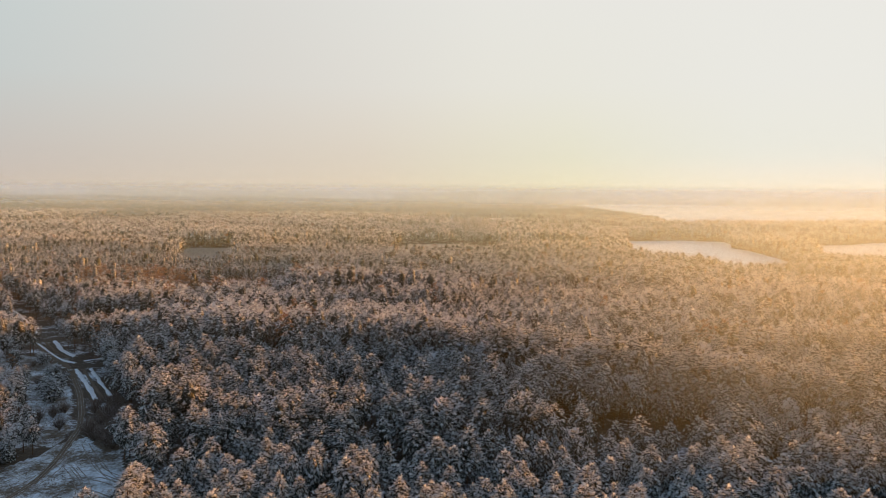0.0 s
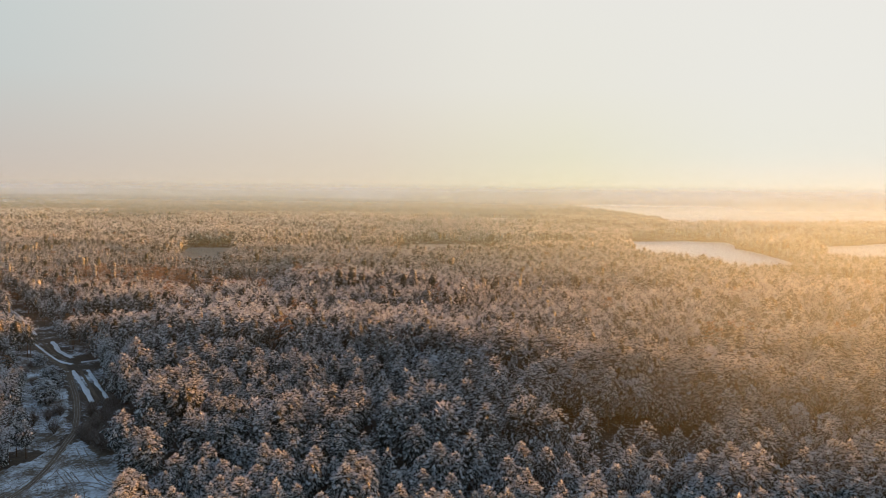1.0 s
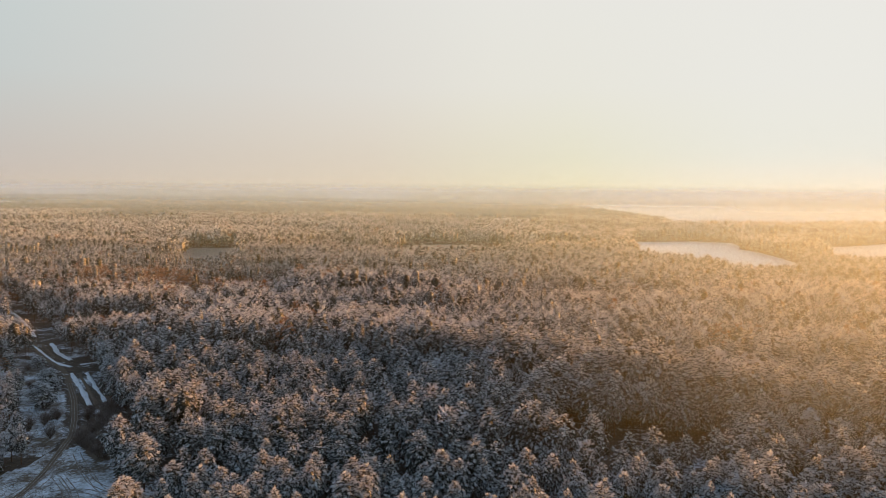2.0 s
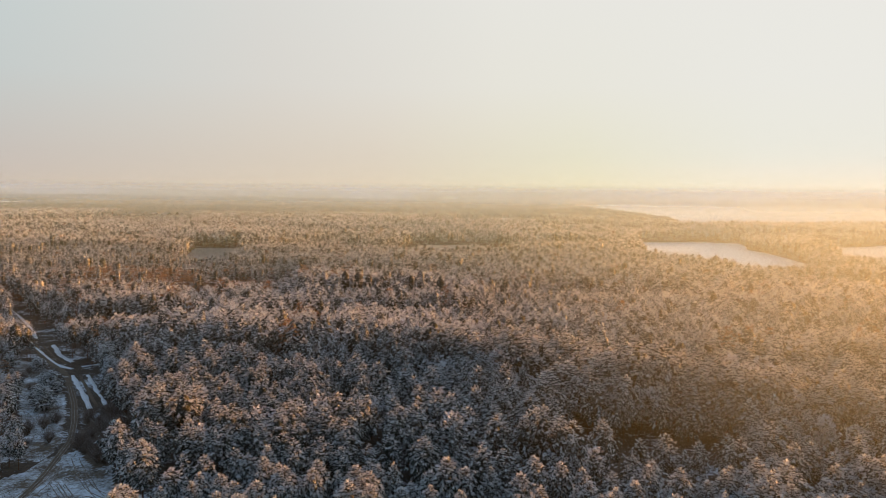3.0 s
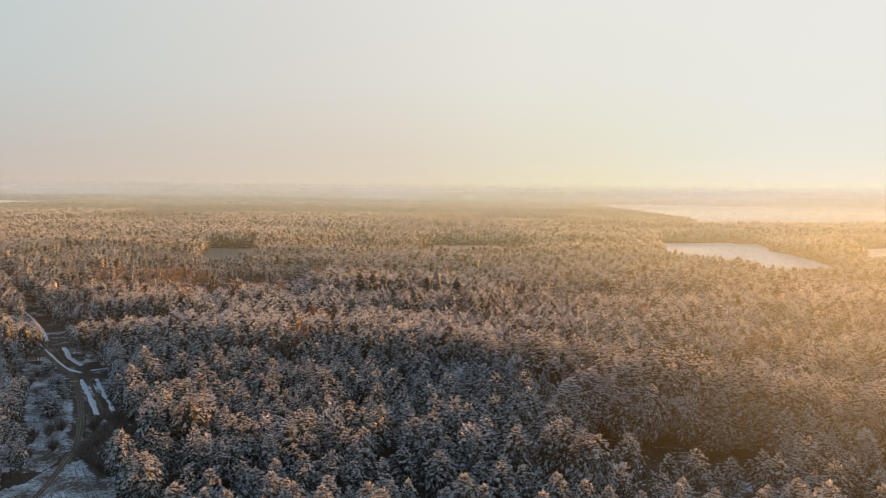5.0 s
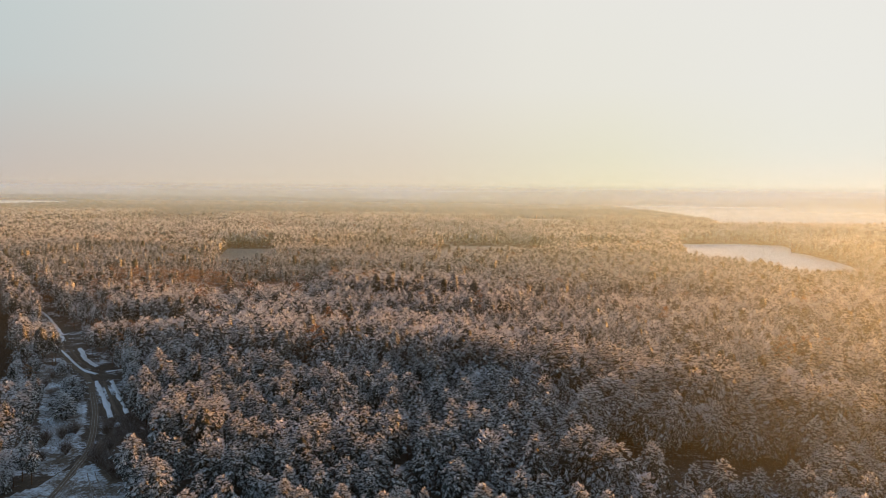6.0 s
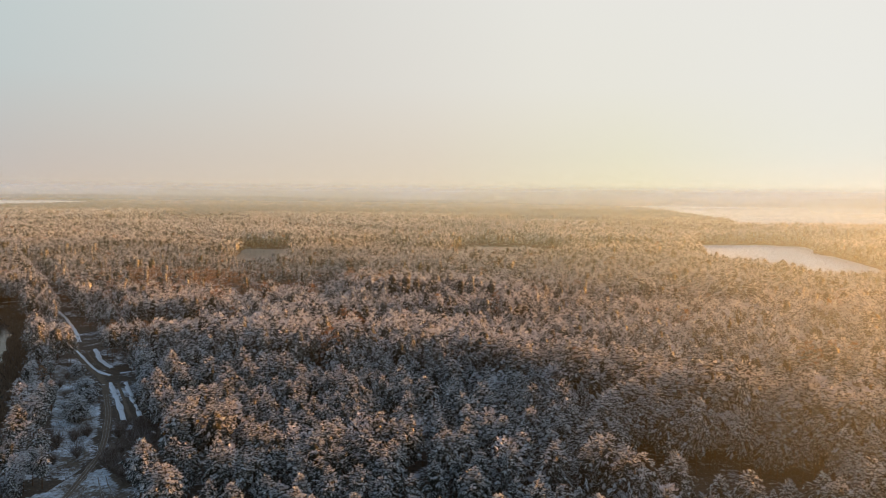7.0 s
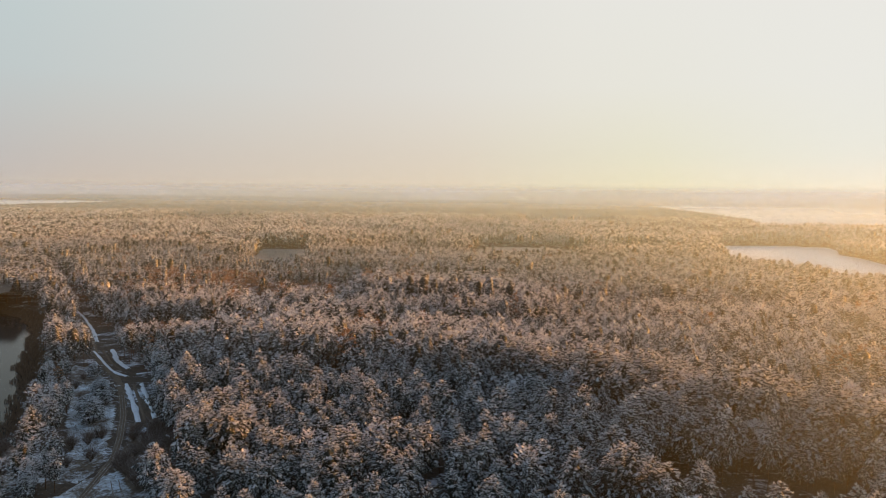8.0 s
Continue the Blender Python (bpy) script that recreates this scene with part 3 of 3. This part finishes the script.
def joined_woods(name, places, kind, detail, mat, label, seed, stretch=1.0):
    """Many trees as one object. places: (n, 3) x, y, height."""
    if not len(places):
        return None
    r = np.random.default_rng(seed)
    kits = [crown_kit(seed * 10 + k, kind, detail) for k in range(6)]
    pick = r.integers(0, 6, len(places))
    vs, fs, ss, base = [], [], [], 0
    for k, (v, f, s) in enumerate(kits):
        p = places[pick == k]
        if not len(p):
            continue
        a = r.random(len(p)) * 6.283
        fat = p[:, 2] * (0.9 + 0.3 * r.random(len(p))) * stretch
        ca, sa = np.cos(a)[:, None], np.sin(a)[:, None]
        x = (v[None, :, 0] * ca - v[None, :, 1] * sa) * fat[:, None] + p[:, 0, None]
        y = (v[None, :, 0] * sa + v[None, :, 1] * ca) * fat[:, None] + p[:, 1, None]
        z = v[None, :, 2] * p[:, 2, None] + land(p[:, 0], p[:, 1])[:, None]
        vs.append(np.stack([x, y, z], -1).reshape(-1, 3))
        fs.append((f[None] + (np.arange(len(p)) * len(v))[:, None, None]).reshape(-1, 3) + base)
        ss.append(np.tile(s, len(p)))
        base += len(p) * len(v)
    me = mesh_of(name, np.concatenate(vs), np.concatenate(fs), [mat, M_SNOW, M_BARK], np.concatenate(ss))
    return tagged(new(name, me), label, "forest", kind="stuff")


def scatter(x0, x1, y0, y1, gap, seed):
    r = np.random.default_rng(seed)
    a, b = np.meshgrid(np.arange(x0, x1, gap), np.arange(y0, y1, gap * 0.87))
    a = a + (np.arange(a.shape[0]) % 2)[:, None] * gap * 0.5
    p = np.stack([a, b], -1).reshape(-1, 2)
    return p + r.normal(size=p.shape) * gap * 0.26


# near and middle stands
spots = scatter(-330, 330, 30, 352, 5.5, 1)
spots = spots[wooded(spots[:, 0], spots[:, 1])]
spots = spots[(spots[:, 0] > -0.78 * spots[:, 1] - 22) & (spots[:, 0] < 0.8 * spots[:, 1] + 22)]
tall = stand(spots[:, 0], spots[:, 1]) * (1 + 0.115 * rng.normal(size=len(spots)).clip(-1.8, 1.8))
keep = (rng.random(len(spots)) < 0.93) & (waves(spots[:, 0], spots[:, 1], 5.5, 4.0) < 0.66)
spots, tall = spots[keep], tall[keep]
near = (spots[:, 1] > 92) & (np.abs(spots[:, 0]) < 0.61 * spots[:, 1] + 3) & ((spots[:, 1] < 140) | ((away(spots[:, 0], spots[:, 1], ROAD) < 17) & (spots[:, 1] < 225)))
kits = [pine_tree(40 + k, 13.0, 2.25 + 0.22 * (k % 4)) for k in range(8)]
for nth, ((x, y), h) in enumerate(zip(spots[near], tall[near])):
    m = Matrix.LocRotScale((x, y, float(land(x, y))), Euler((0, 0, rng.random() * 6.28)), None)
    if nth < 8:
        tree = kits[nth]
        tree.matrix_basis = m
    else:
        tree = copy_thing(kits[nth % 8], m)
    tree.scale = (h / 13.0 * (0.82 + 0.4 * rng.random()),) * 2 + (h / 13.0,)


def woods(spots, tall, detail, seed, far_word, russet_share, stretch=1.0):
    oak_zone = np.exp(-((spots[:, 0] + 172 + 0.3 * (spots[:, 1] - 425)) / 48) ** 2 - ((spots[:, 1] - 425) / 48) ** 2)
    chance = rng.random(len(spots))
    russet = chance < 0.8 * oak_zone + russet_share
    bare = ~russet & ((chance > 0.94) | ((tall < 9.5) & (chance > 0.35)))
    table = np.column_stack([spots, tall])
    joined_woods("pine_woods", table[~russet & ~bare], "pine", detail, M_NEEDLES, far_word + "snow-covered pine forest", seed, stretch)
    joined_woods("bare_woods", table[bare], "broad", detail, M_YOUNG, far_word + "frosted leafless young trees between the pines", seed + 1, stretch)
    joined_woods("oak_woods", table[russet], "broad", detail, M_RUSSET, far_word + "russet oaks that keep their dry leaves", seed + 2, stretch)


rest, rest_h = spots[~near], tall[~near]
close = (rest[:, 1] < 235) & (np.abs(rest[:, 0]) < 0.66 * rest[:, 1]) & (rest[:, 1] > 92)
woods(rest[close], rest_h[close], "close", 3, "dense ", 0.004)
seen = ~close & (rest[:, 1] > 92) & (np.abs(rest[:, 0]) < 0.70 * rest[:, 1] + 8)
woods(rest[seen], rest_h[seen], "mid", 13, "dense ", 0.022)
woods(rest[~close & ~seen], rest_h[~close & ~seen], "far", 53, "surrounding ", 0.008)
for band, gap, detail, seed in (((350, 640), 5.6, "far", 23), ((638, 1080), 7.4, "last", 33), ((1078, 1600), 12.0, "last", 43)):
    spots = scatter(-0.78 * band[1], 0.68 * band[1], *band, gap, seed)
    spots = spots[wooded(spots[:, 0], spots[:, 1]) & (spots[:, 0] > -0.78 * spots[:, 1]) & (spots[:, 0] < 0.65 * spots[:, 1])]
    woods(spots, stand(spots[:, 0], spots[:, 1]) * (1 + 0.1 * rng.normal(size=len(spots))), detail, seed, "distant ", 0.02, 1.25 if seed == 43 else 1.0)

# ---- the open ground by the track ----
def offset_line(line, by):
    t = np.gradient(line, axis=0)
    t /= np.linalg.norm(t, axis=1)[:, None]
    return line + np.stack([-t[:, 1], t[:, 0]], 1) * by


def strip(name, line, half, lift, mat, wobble, seed, label, category):
    v, f = ribbon(line, half, lift, wobble, seed)
    return tagged(new(name, mesh_of(name, v, f, [mat], smooth=True)), label, category, kind="structure")


VERGES = [([(-237, 375), (-209, 343), (-183, 310), (-169, 290)], 0.9, "snow bank along the edge of the dirt track"), ([(-161, 275), (-149, 261), (-137, 247.5), (-129, 242.5)], 0.75, "snow bank along the bend of the dirt track"),
          ([(-156, 279), (-144, 262), (-134, 252)], 1.0, "snow strip between the ditch and the pines"), ([(-124.5, 234), (-111.5, 215), (-101, 199)], 0.85, "snow bank along the edge of the dirt track"),
          ([(-120, 235), (-110, 220), (-98.5, 203)], 0.6, "snow strip between the ditch and the pines"), ([(-128, 246), (-123, 250), (-119, 257)], 0.5, "snowy side track leading under the pines")]
for nth, (line, half, label) in enumerate(VERGES):
    strip("verge", np.array(line, float), half, 0.28, M_OPEN_CLEAN, 0.4, 2 + nth, label, "verge")
for nth, line in enumerate(([(-158.5, 277), (-146.5, 261.5), (-135, 249.5)], [(-122.3, 234.5), (-111, 217.5), (-100, 201)])):
    strip("ditch", np.array(line, float), 0.5, 0.18, M_DIRT, 0.15, 12 + nth, "narrow dark ditch beside the snow bank", "ditch")
strip("verge", np.array([(-97, 195), (-88, 183), (-80, 175), (-74, 171)], float), 0.7, 0.2, M_OPEN_CLEAN, 0.5, 5, "snowy side track leading under the pines", "verge")
sheet("pond_bank", WEST, M_RUT, 0.12, "strip of patchy snow along the pond bank", "bank", 0.9, 2.0)
sheet("bare_soil", SCRUB, M_DIRT, 0.14, "bare brown soil under leafless scrub", "soil", 0.9, 2.0)
RUTS = [np.array(q, float) for q in (
    [(-88, 160), (-86, 150), (-86, 140), (-89, 128), (-96, 110)], [(-87, 158), (-84.5, 149), (-84, 139), (-87, 126), (-93, 108)],
    [(-86, 163), (-80, 154), (-74, 146), (-66, 141)], [(-84, 160), (-77, 151), (-71, 143), (-64, 138)],
    [(-83, 149), (-77, 142), (-72, 133), (-73, 120)], [(-81, 148), (-75, 141), (-70, 132), (-71, 118)],
    [(-80, 141), (-74, 143), (-67, 139), (-61, 132)], [(-90, 146), (-93, 137), (-97, 128), (-103, 112)], [(-79, 136), (-74, 137), (-67, 133), (-62, 126)])]
for nth, line in enumerate(RUTS):
    for side in (-0.75, 0.75):
        strip("tyre_rut", offset_line(line, side), 0.15, 0.17, M_RUT, 0.10, 30 + nth, "muddy tyre rut pressed into the snow", "rut")


for side in (-0.62, 0.05, 0.66):
    strip("tyre_rut", offset_line(ROAD[9:], side), 0.11, 0.26, M_RUT, 0.08, 50, "frosty ridge between the wheel tracks of the dirt road", "rut")


def blades(places, low, high, width, lean, seed, split=1):
    """Upright stalks: narrow three-sided spikes."""
    r = np.random.default_rng(seed)
    p = np.repeat(places, split, 0) + r.normal(size=(len(places) * split, 2)) * 0.25
    n = len(p)
    h = low + (high - low) * r.random(n)
    foot = np.column_stack([p, land(p[:, 0], p[:, 1]) - 0.1])
    tip = foot + np.column_stack([r.normal(size=(n, 2)) * lean * h[:, None], h])
    a = r.random(n) * 6.283
    ring = [foot + width * np.column_stack([np.cos(a + q), np.sin(a + q), 0 * a]) for q in (0, 2.1, 4.2)]
    v = np.stack(ring + [tip], 1).reshape(-1, 3)
    f = np.arange(n)[:, None, None] * 4 + np.array([(0, 1, 3), (1, 2, 3), (2, 0, 3)])[None]
    return v, f.reshape(-1, 3)


reed_spots = scatter(-330, -112, 150, 420, 1.25, 61)
rx, ry = reed_spots.T
edge = away(rx, ry, POND, True)
keep = inside(rx, ry, BANK) & (edge < 9 + 4 * waves(rx, ry, 9, 2.0)) & (~inside(rx, ry, POND) | (edge < 2.0 + 2.2 * waves(rx, ry, 7, 1.0)))
v, f = blades(reed_spots[keep], 0.8, 1.9, 0.17, 0.22, 62, 6)
tagged(new("reeds", mesh_of("reeds", v, f, [M_REED])), "dry brown reeds fringing the pond", "reeds", kind="stuff")
grass_spots = np.concatenate([scatter(-160, -88, 150, 260, 1.6, 63), scatter(-110, -56, 90, 175, 2.2, 64)])
gx0, gy0 = grass_spots.T
keep = (inside(gx0, gy0, MEADOW) | inside(gx0, gy0, OPEN) | inside(gx0, gy0, SCRUB)) & (away(gx0, gy0, ROAD) > 2.4) & (waves(gx0, gy0, 6, 3.0) > 0.15)
v, f = blades(grass_spots[keep], 0.3, 0.8, 0.10, 0.3, 65, 4)
tagged(new("dry_grass", mesh_of("dry_grass", v, f, [M_REED])), "dry grass tussocks sticking out of the snow", "grass", kind="stuff")
field_spots = scatter(-280, -170, 550, 750, 2.4, 66)
v, f = blades(field_spots[inside(*field_spots.T, FIELD)], 1.2, 2.0, 0.7, 0.3, 67, 2)
tagged(new("reed_bed", mesh_of("reed_bed", v, f, [M_PALE])), "pale frosted reed bed in a forest clearing", "reeds", kind="stuff")


def bare_bush(seed, height):
    """A leafless bush: many thin stems that branch upwards."""
    r = np.random.default_rng(seed)
    bush = new("bare_bush")
    for name, n, low, high, mat in (("stems", 34, 0.45, 1.0, M_TWIG), ("twigs", 330, 0.5, 1.0, M_TWIG)):
        a, lean = r.random(n) * 6.283, 0.1 + 0.75 * r.random(n)
        length = height * (low + (high - low) * r.random(n))
        way = np.column_stack([np.cos(a) * lean, np.sin(a) * lean, np.ones(n)])
        way /= np.linalg.norm(way, axis=1)[:, None]
        foot = way * (length * (0.0 if name == "stems" else 0.2 + 0.4 * r.random(n)))[:, None]
        if name == "twigs":
            way = way + r.normal(size=(n, 3)) * 0.5
            way /= np.linalg.norm(way, axis=1)[:, None]
            length = length * 0.5
        tip, w = foot + way * length[:, None], 0.035 if name == "stems" else 0.03
        ring = [foot + w * np.column_stack([np.cos(a + q), np.sin(a + q), 0 * a]) for q in (0, 2.1, 4.2)]
        v = np.stack(ring + [tip], 1).reshape(-1, 3)
        f = (np.arange(n)[:, None, None] * 4 + np.array([(0, 1, 3), (1, 2, 3), (2, 0, 3)])[None]).reshape(-1, 3)
        part(name, mesh_of(name, v, f, [mat]), bush)
    return tagged(bush, "leafless brown willow bush on the bare soil", "bush", "bushes by the track")


bush_kits = [bare_bush(70 + k, 4.6) for k in range(4)]
bush_spots = scatter(-101, -66, 150, 200, 3.4, 71)
bx, by = bush_spots.T
bush_spots = bush_spots[inside(bx, by, SCRUB) & (away(bx, by, ROAD) > 2.2)]
bush_spots = np.concatenate([bush_spots, np.array([(-104, 182), (-106, 179), (-103, 186), (-126, 214), (-136, 226), (-140, 236), (-119, 203), (-97, 172), (-100, 168), (-152, 247)], float)])
bank_spots = scatter(-180, -100, 112, 275, 4.6, 73)
bush_spots = np.concatenate([bush_spots, bank_spots[inside(*bank_spots.T, WEST)]])
for nth, (x, y) in enumerate(bush_spots):
    m = pose(float(x), float(y), float(land(x, y)), 0, 0, float(nth * 77 % 360))
    bush = bush_kits[nth] if nth < 4 else copy_thing(bush_kits[nth % 4], m)
    bush.matrix_basis = m
    bush.scale = (0.7 + 0.6 * float(rng.random()),) * 3

def oak_tree(seed, height):
    """A small oak that keeps its dry leaves."""
    r = np.random.default_rng(seed)
    tree = new("oak_tree")
    part("trunk", trunk_mesh(r, height * 0.85, 0.16, height * 0.22, 12), tree)
    v, f, _ = broad_crown(r, height, height * 0.24, 170, 0.6, 4)
    part("crown", mesh_of("crown", v, f, [M_RUSSET]), tree, "dry russet leaves")
    return tagged(tree, "small oak with dry russet leaves among snowy pines", "tree", "russet oaks near the track")


for nth, (x, y, h) in enumerate(((-142, 293, 8.0), (-160, 298, 8.5), (-118, 262, 7.0), (30, 160, 6.5))):
    oak_tree(80 + nth, h).matrix_basis = pose(x, y, float(land(x, y)), 0, 0, nth * 50)

# lone pines on the meadow
for x, y, h in ((-112, 196, 7.0), (-118, 204, 5.6), (-123, 219, 5.6), (-119, 213, 4.2), (-128, 224, 4.0), (-139, 240, 4.6), (-105, 187, 3.4), (-97.5, 151, 6.5), (-100, 146, 7.5), (-101, 157, 7.0), (-99, 139, 7.0)):
    tree = copy_thing(kits[int(-x) % 8], pose(x, y, float(land(x, y)) - (0.3 if y > 190 else 0.43) * h, 0, 0, x * 31 % 360))
    tree.scale = (h / 13 * (2.5 if y > 190 else 1.4),) * 2 + (h / 13 * 1.3,)
    tagged(tree, "young bushy pine with little snow on the meadow", "tree", "lone pines on the meadow")

# the woods beyond, and all round behind the camera: a rough canopy


def canopy(name, a0, a1, da, r0, r1, grow, seed, label):
    r = np.random.default_rng(seed)
    rad = [r0]
    while rad[-1] < r1:
        rad.append(rad[-1] * grow)
    rad, ang = np.array(rad), np.radians(np.arange(a0, a1 + da, da))
    A, R = np.meshgrid(ang, rad)
    A = A + r.normal(size=A.shape) * np.radians(da) * 0.3
    R = R * (1 + r.normal(size=R.shape) * (grow - 1) * 0.3)
    x, y = np.sin(A) * R, np.cos(A) * R
    h = 10.5 + waves(x, y, 90, 1.0) * 2.0 + waves(x, y, 400, 2.0) * 2.5 + r.normal(size=x.shape) * 2.2
    h = h * (1 - 0.6 * step(2600, 3600, np.hypot(x, y)))
    for lake in LAKES:
        h = np.where(inside(x, y, lake), -4.0, h)
    z = land(x, y) + h
    v = np.stack([x, y, z], -1).reshape(-1, 3)
    i = np.arange(len(rad) - 1)[:, None] * len(ang) + np.arange(len(ang) - 1)[None]
    f = np.stack([i, i + len(ang), i + len(ang) + 1, i + 1], -1).reshape(-1, 4)
    return tagged(new(name, mesh_of(name, v, f, [M_CANOPY])), label, "forest", kind="stuff")


canopy("far_woods", -44, 44, 0.14, 1590, 4990, 1.0085, 21, "hazy pine forest stretching to the skyline")
canopy("outer_woods", 33, 324, 1.2, 420, 4990, 1.03, 22, "pine forest surrounding the place")

# ---- haze and sun glow put into upright see-through sheets, denser to the right ----
# sheet tints that carry the haze and golden glow tones, near to far
NEAR_HAZE, MID_HAZE, FAR_HAZE, SKYLINE_HAZE = (0.92, 1.0, 0.75), (0.68, 0.92, 0.76), (0.385, 0.60, 0.88), (0.172, 0.325, 0.80)
HAZE_SHEETS = [(115, 0.22, 44, 72, 0.5, 0.02, NEAR_HAZE), (205, 0.245, 45, 76, 0.5, 0.09, NEAR_HAZE), (370, 0.245, 46, 82, 0.45, 0.28, MID_HAZE), (650, 0.245, 47, 85, 0.4, 0.66, FAR_HAZE),
         (1200, 0.38, 52, 82, 0.3, 0.85, FAR_HAZE), (2100, 0.75, 51, 88, 0.2, 0.70, SKYLINE_HAZE), (3500, 0.97, 50, 105, 0.2, 0.92, SKYLINE_HAZE)]
for north, opacity, low, high, ahead, least, haze_tint in HAZE_SHEETS:
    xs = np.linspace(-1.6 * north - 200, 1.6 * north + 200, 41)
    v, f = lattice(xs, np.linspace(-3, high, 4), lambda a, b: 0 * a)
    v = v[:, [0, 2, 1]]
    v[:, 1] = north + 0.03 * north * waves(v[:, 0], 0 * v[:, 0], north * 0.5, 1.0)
    tagged(new("mist", mesh_of("mist", v, f, [haze_sheet_material("mist", opacity, low, high, ahead, north, least, haze_tint)], smooth=True)), "upright see-through sheet standing in for haze and sun glow", "mist", kind="stuff")
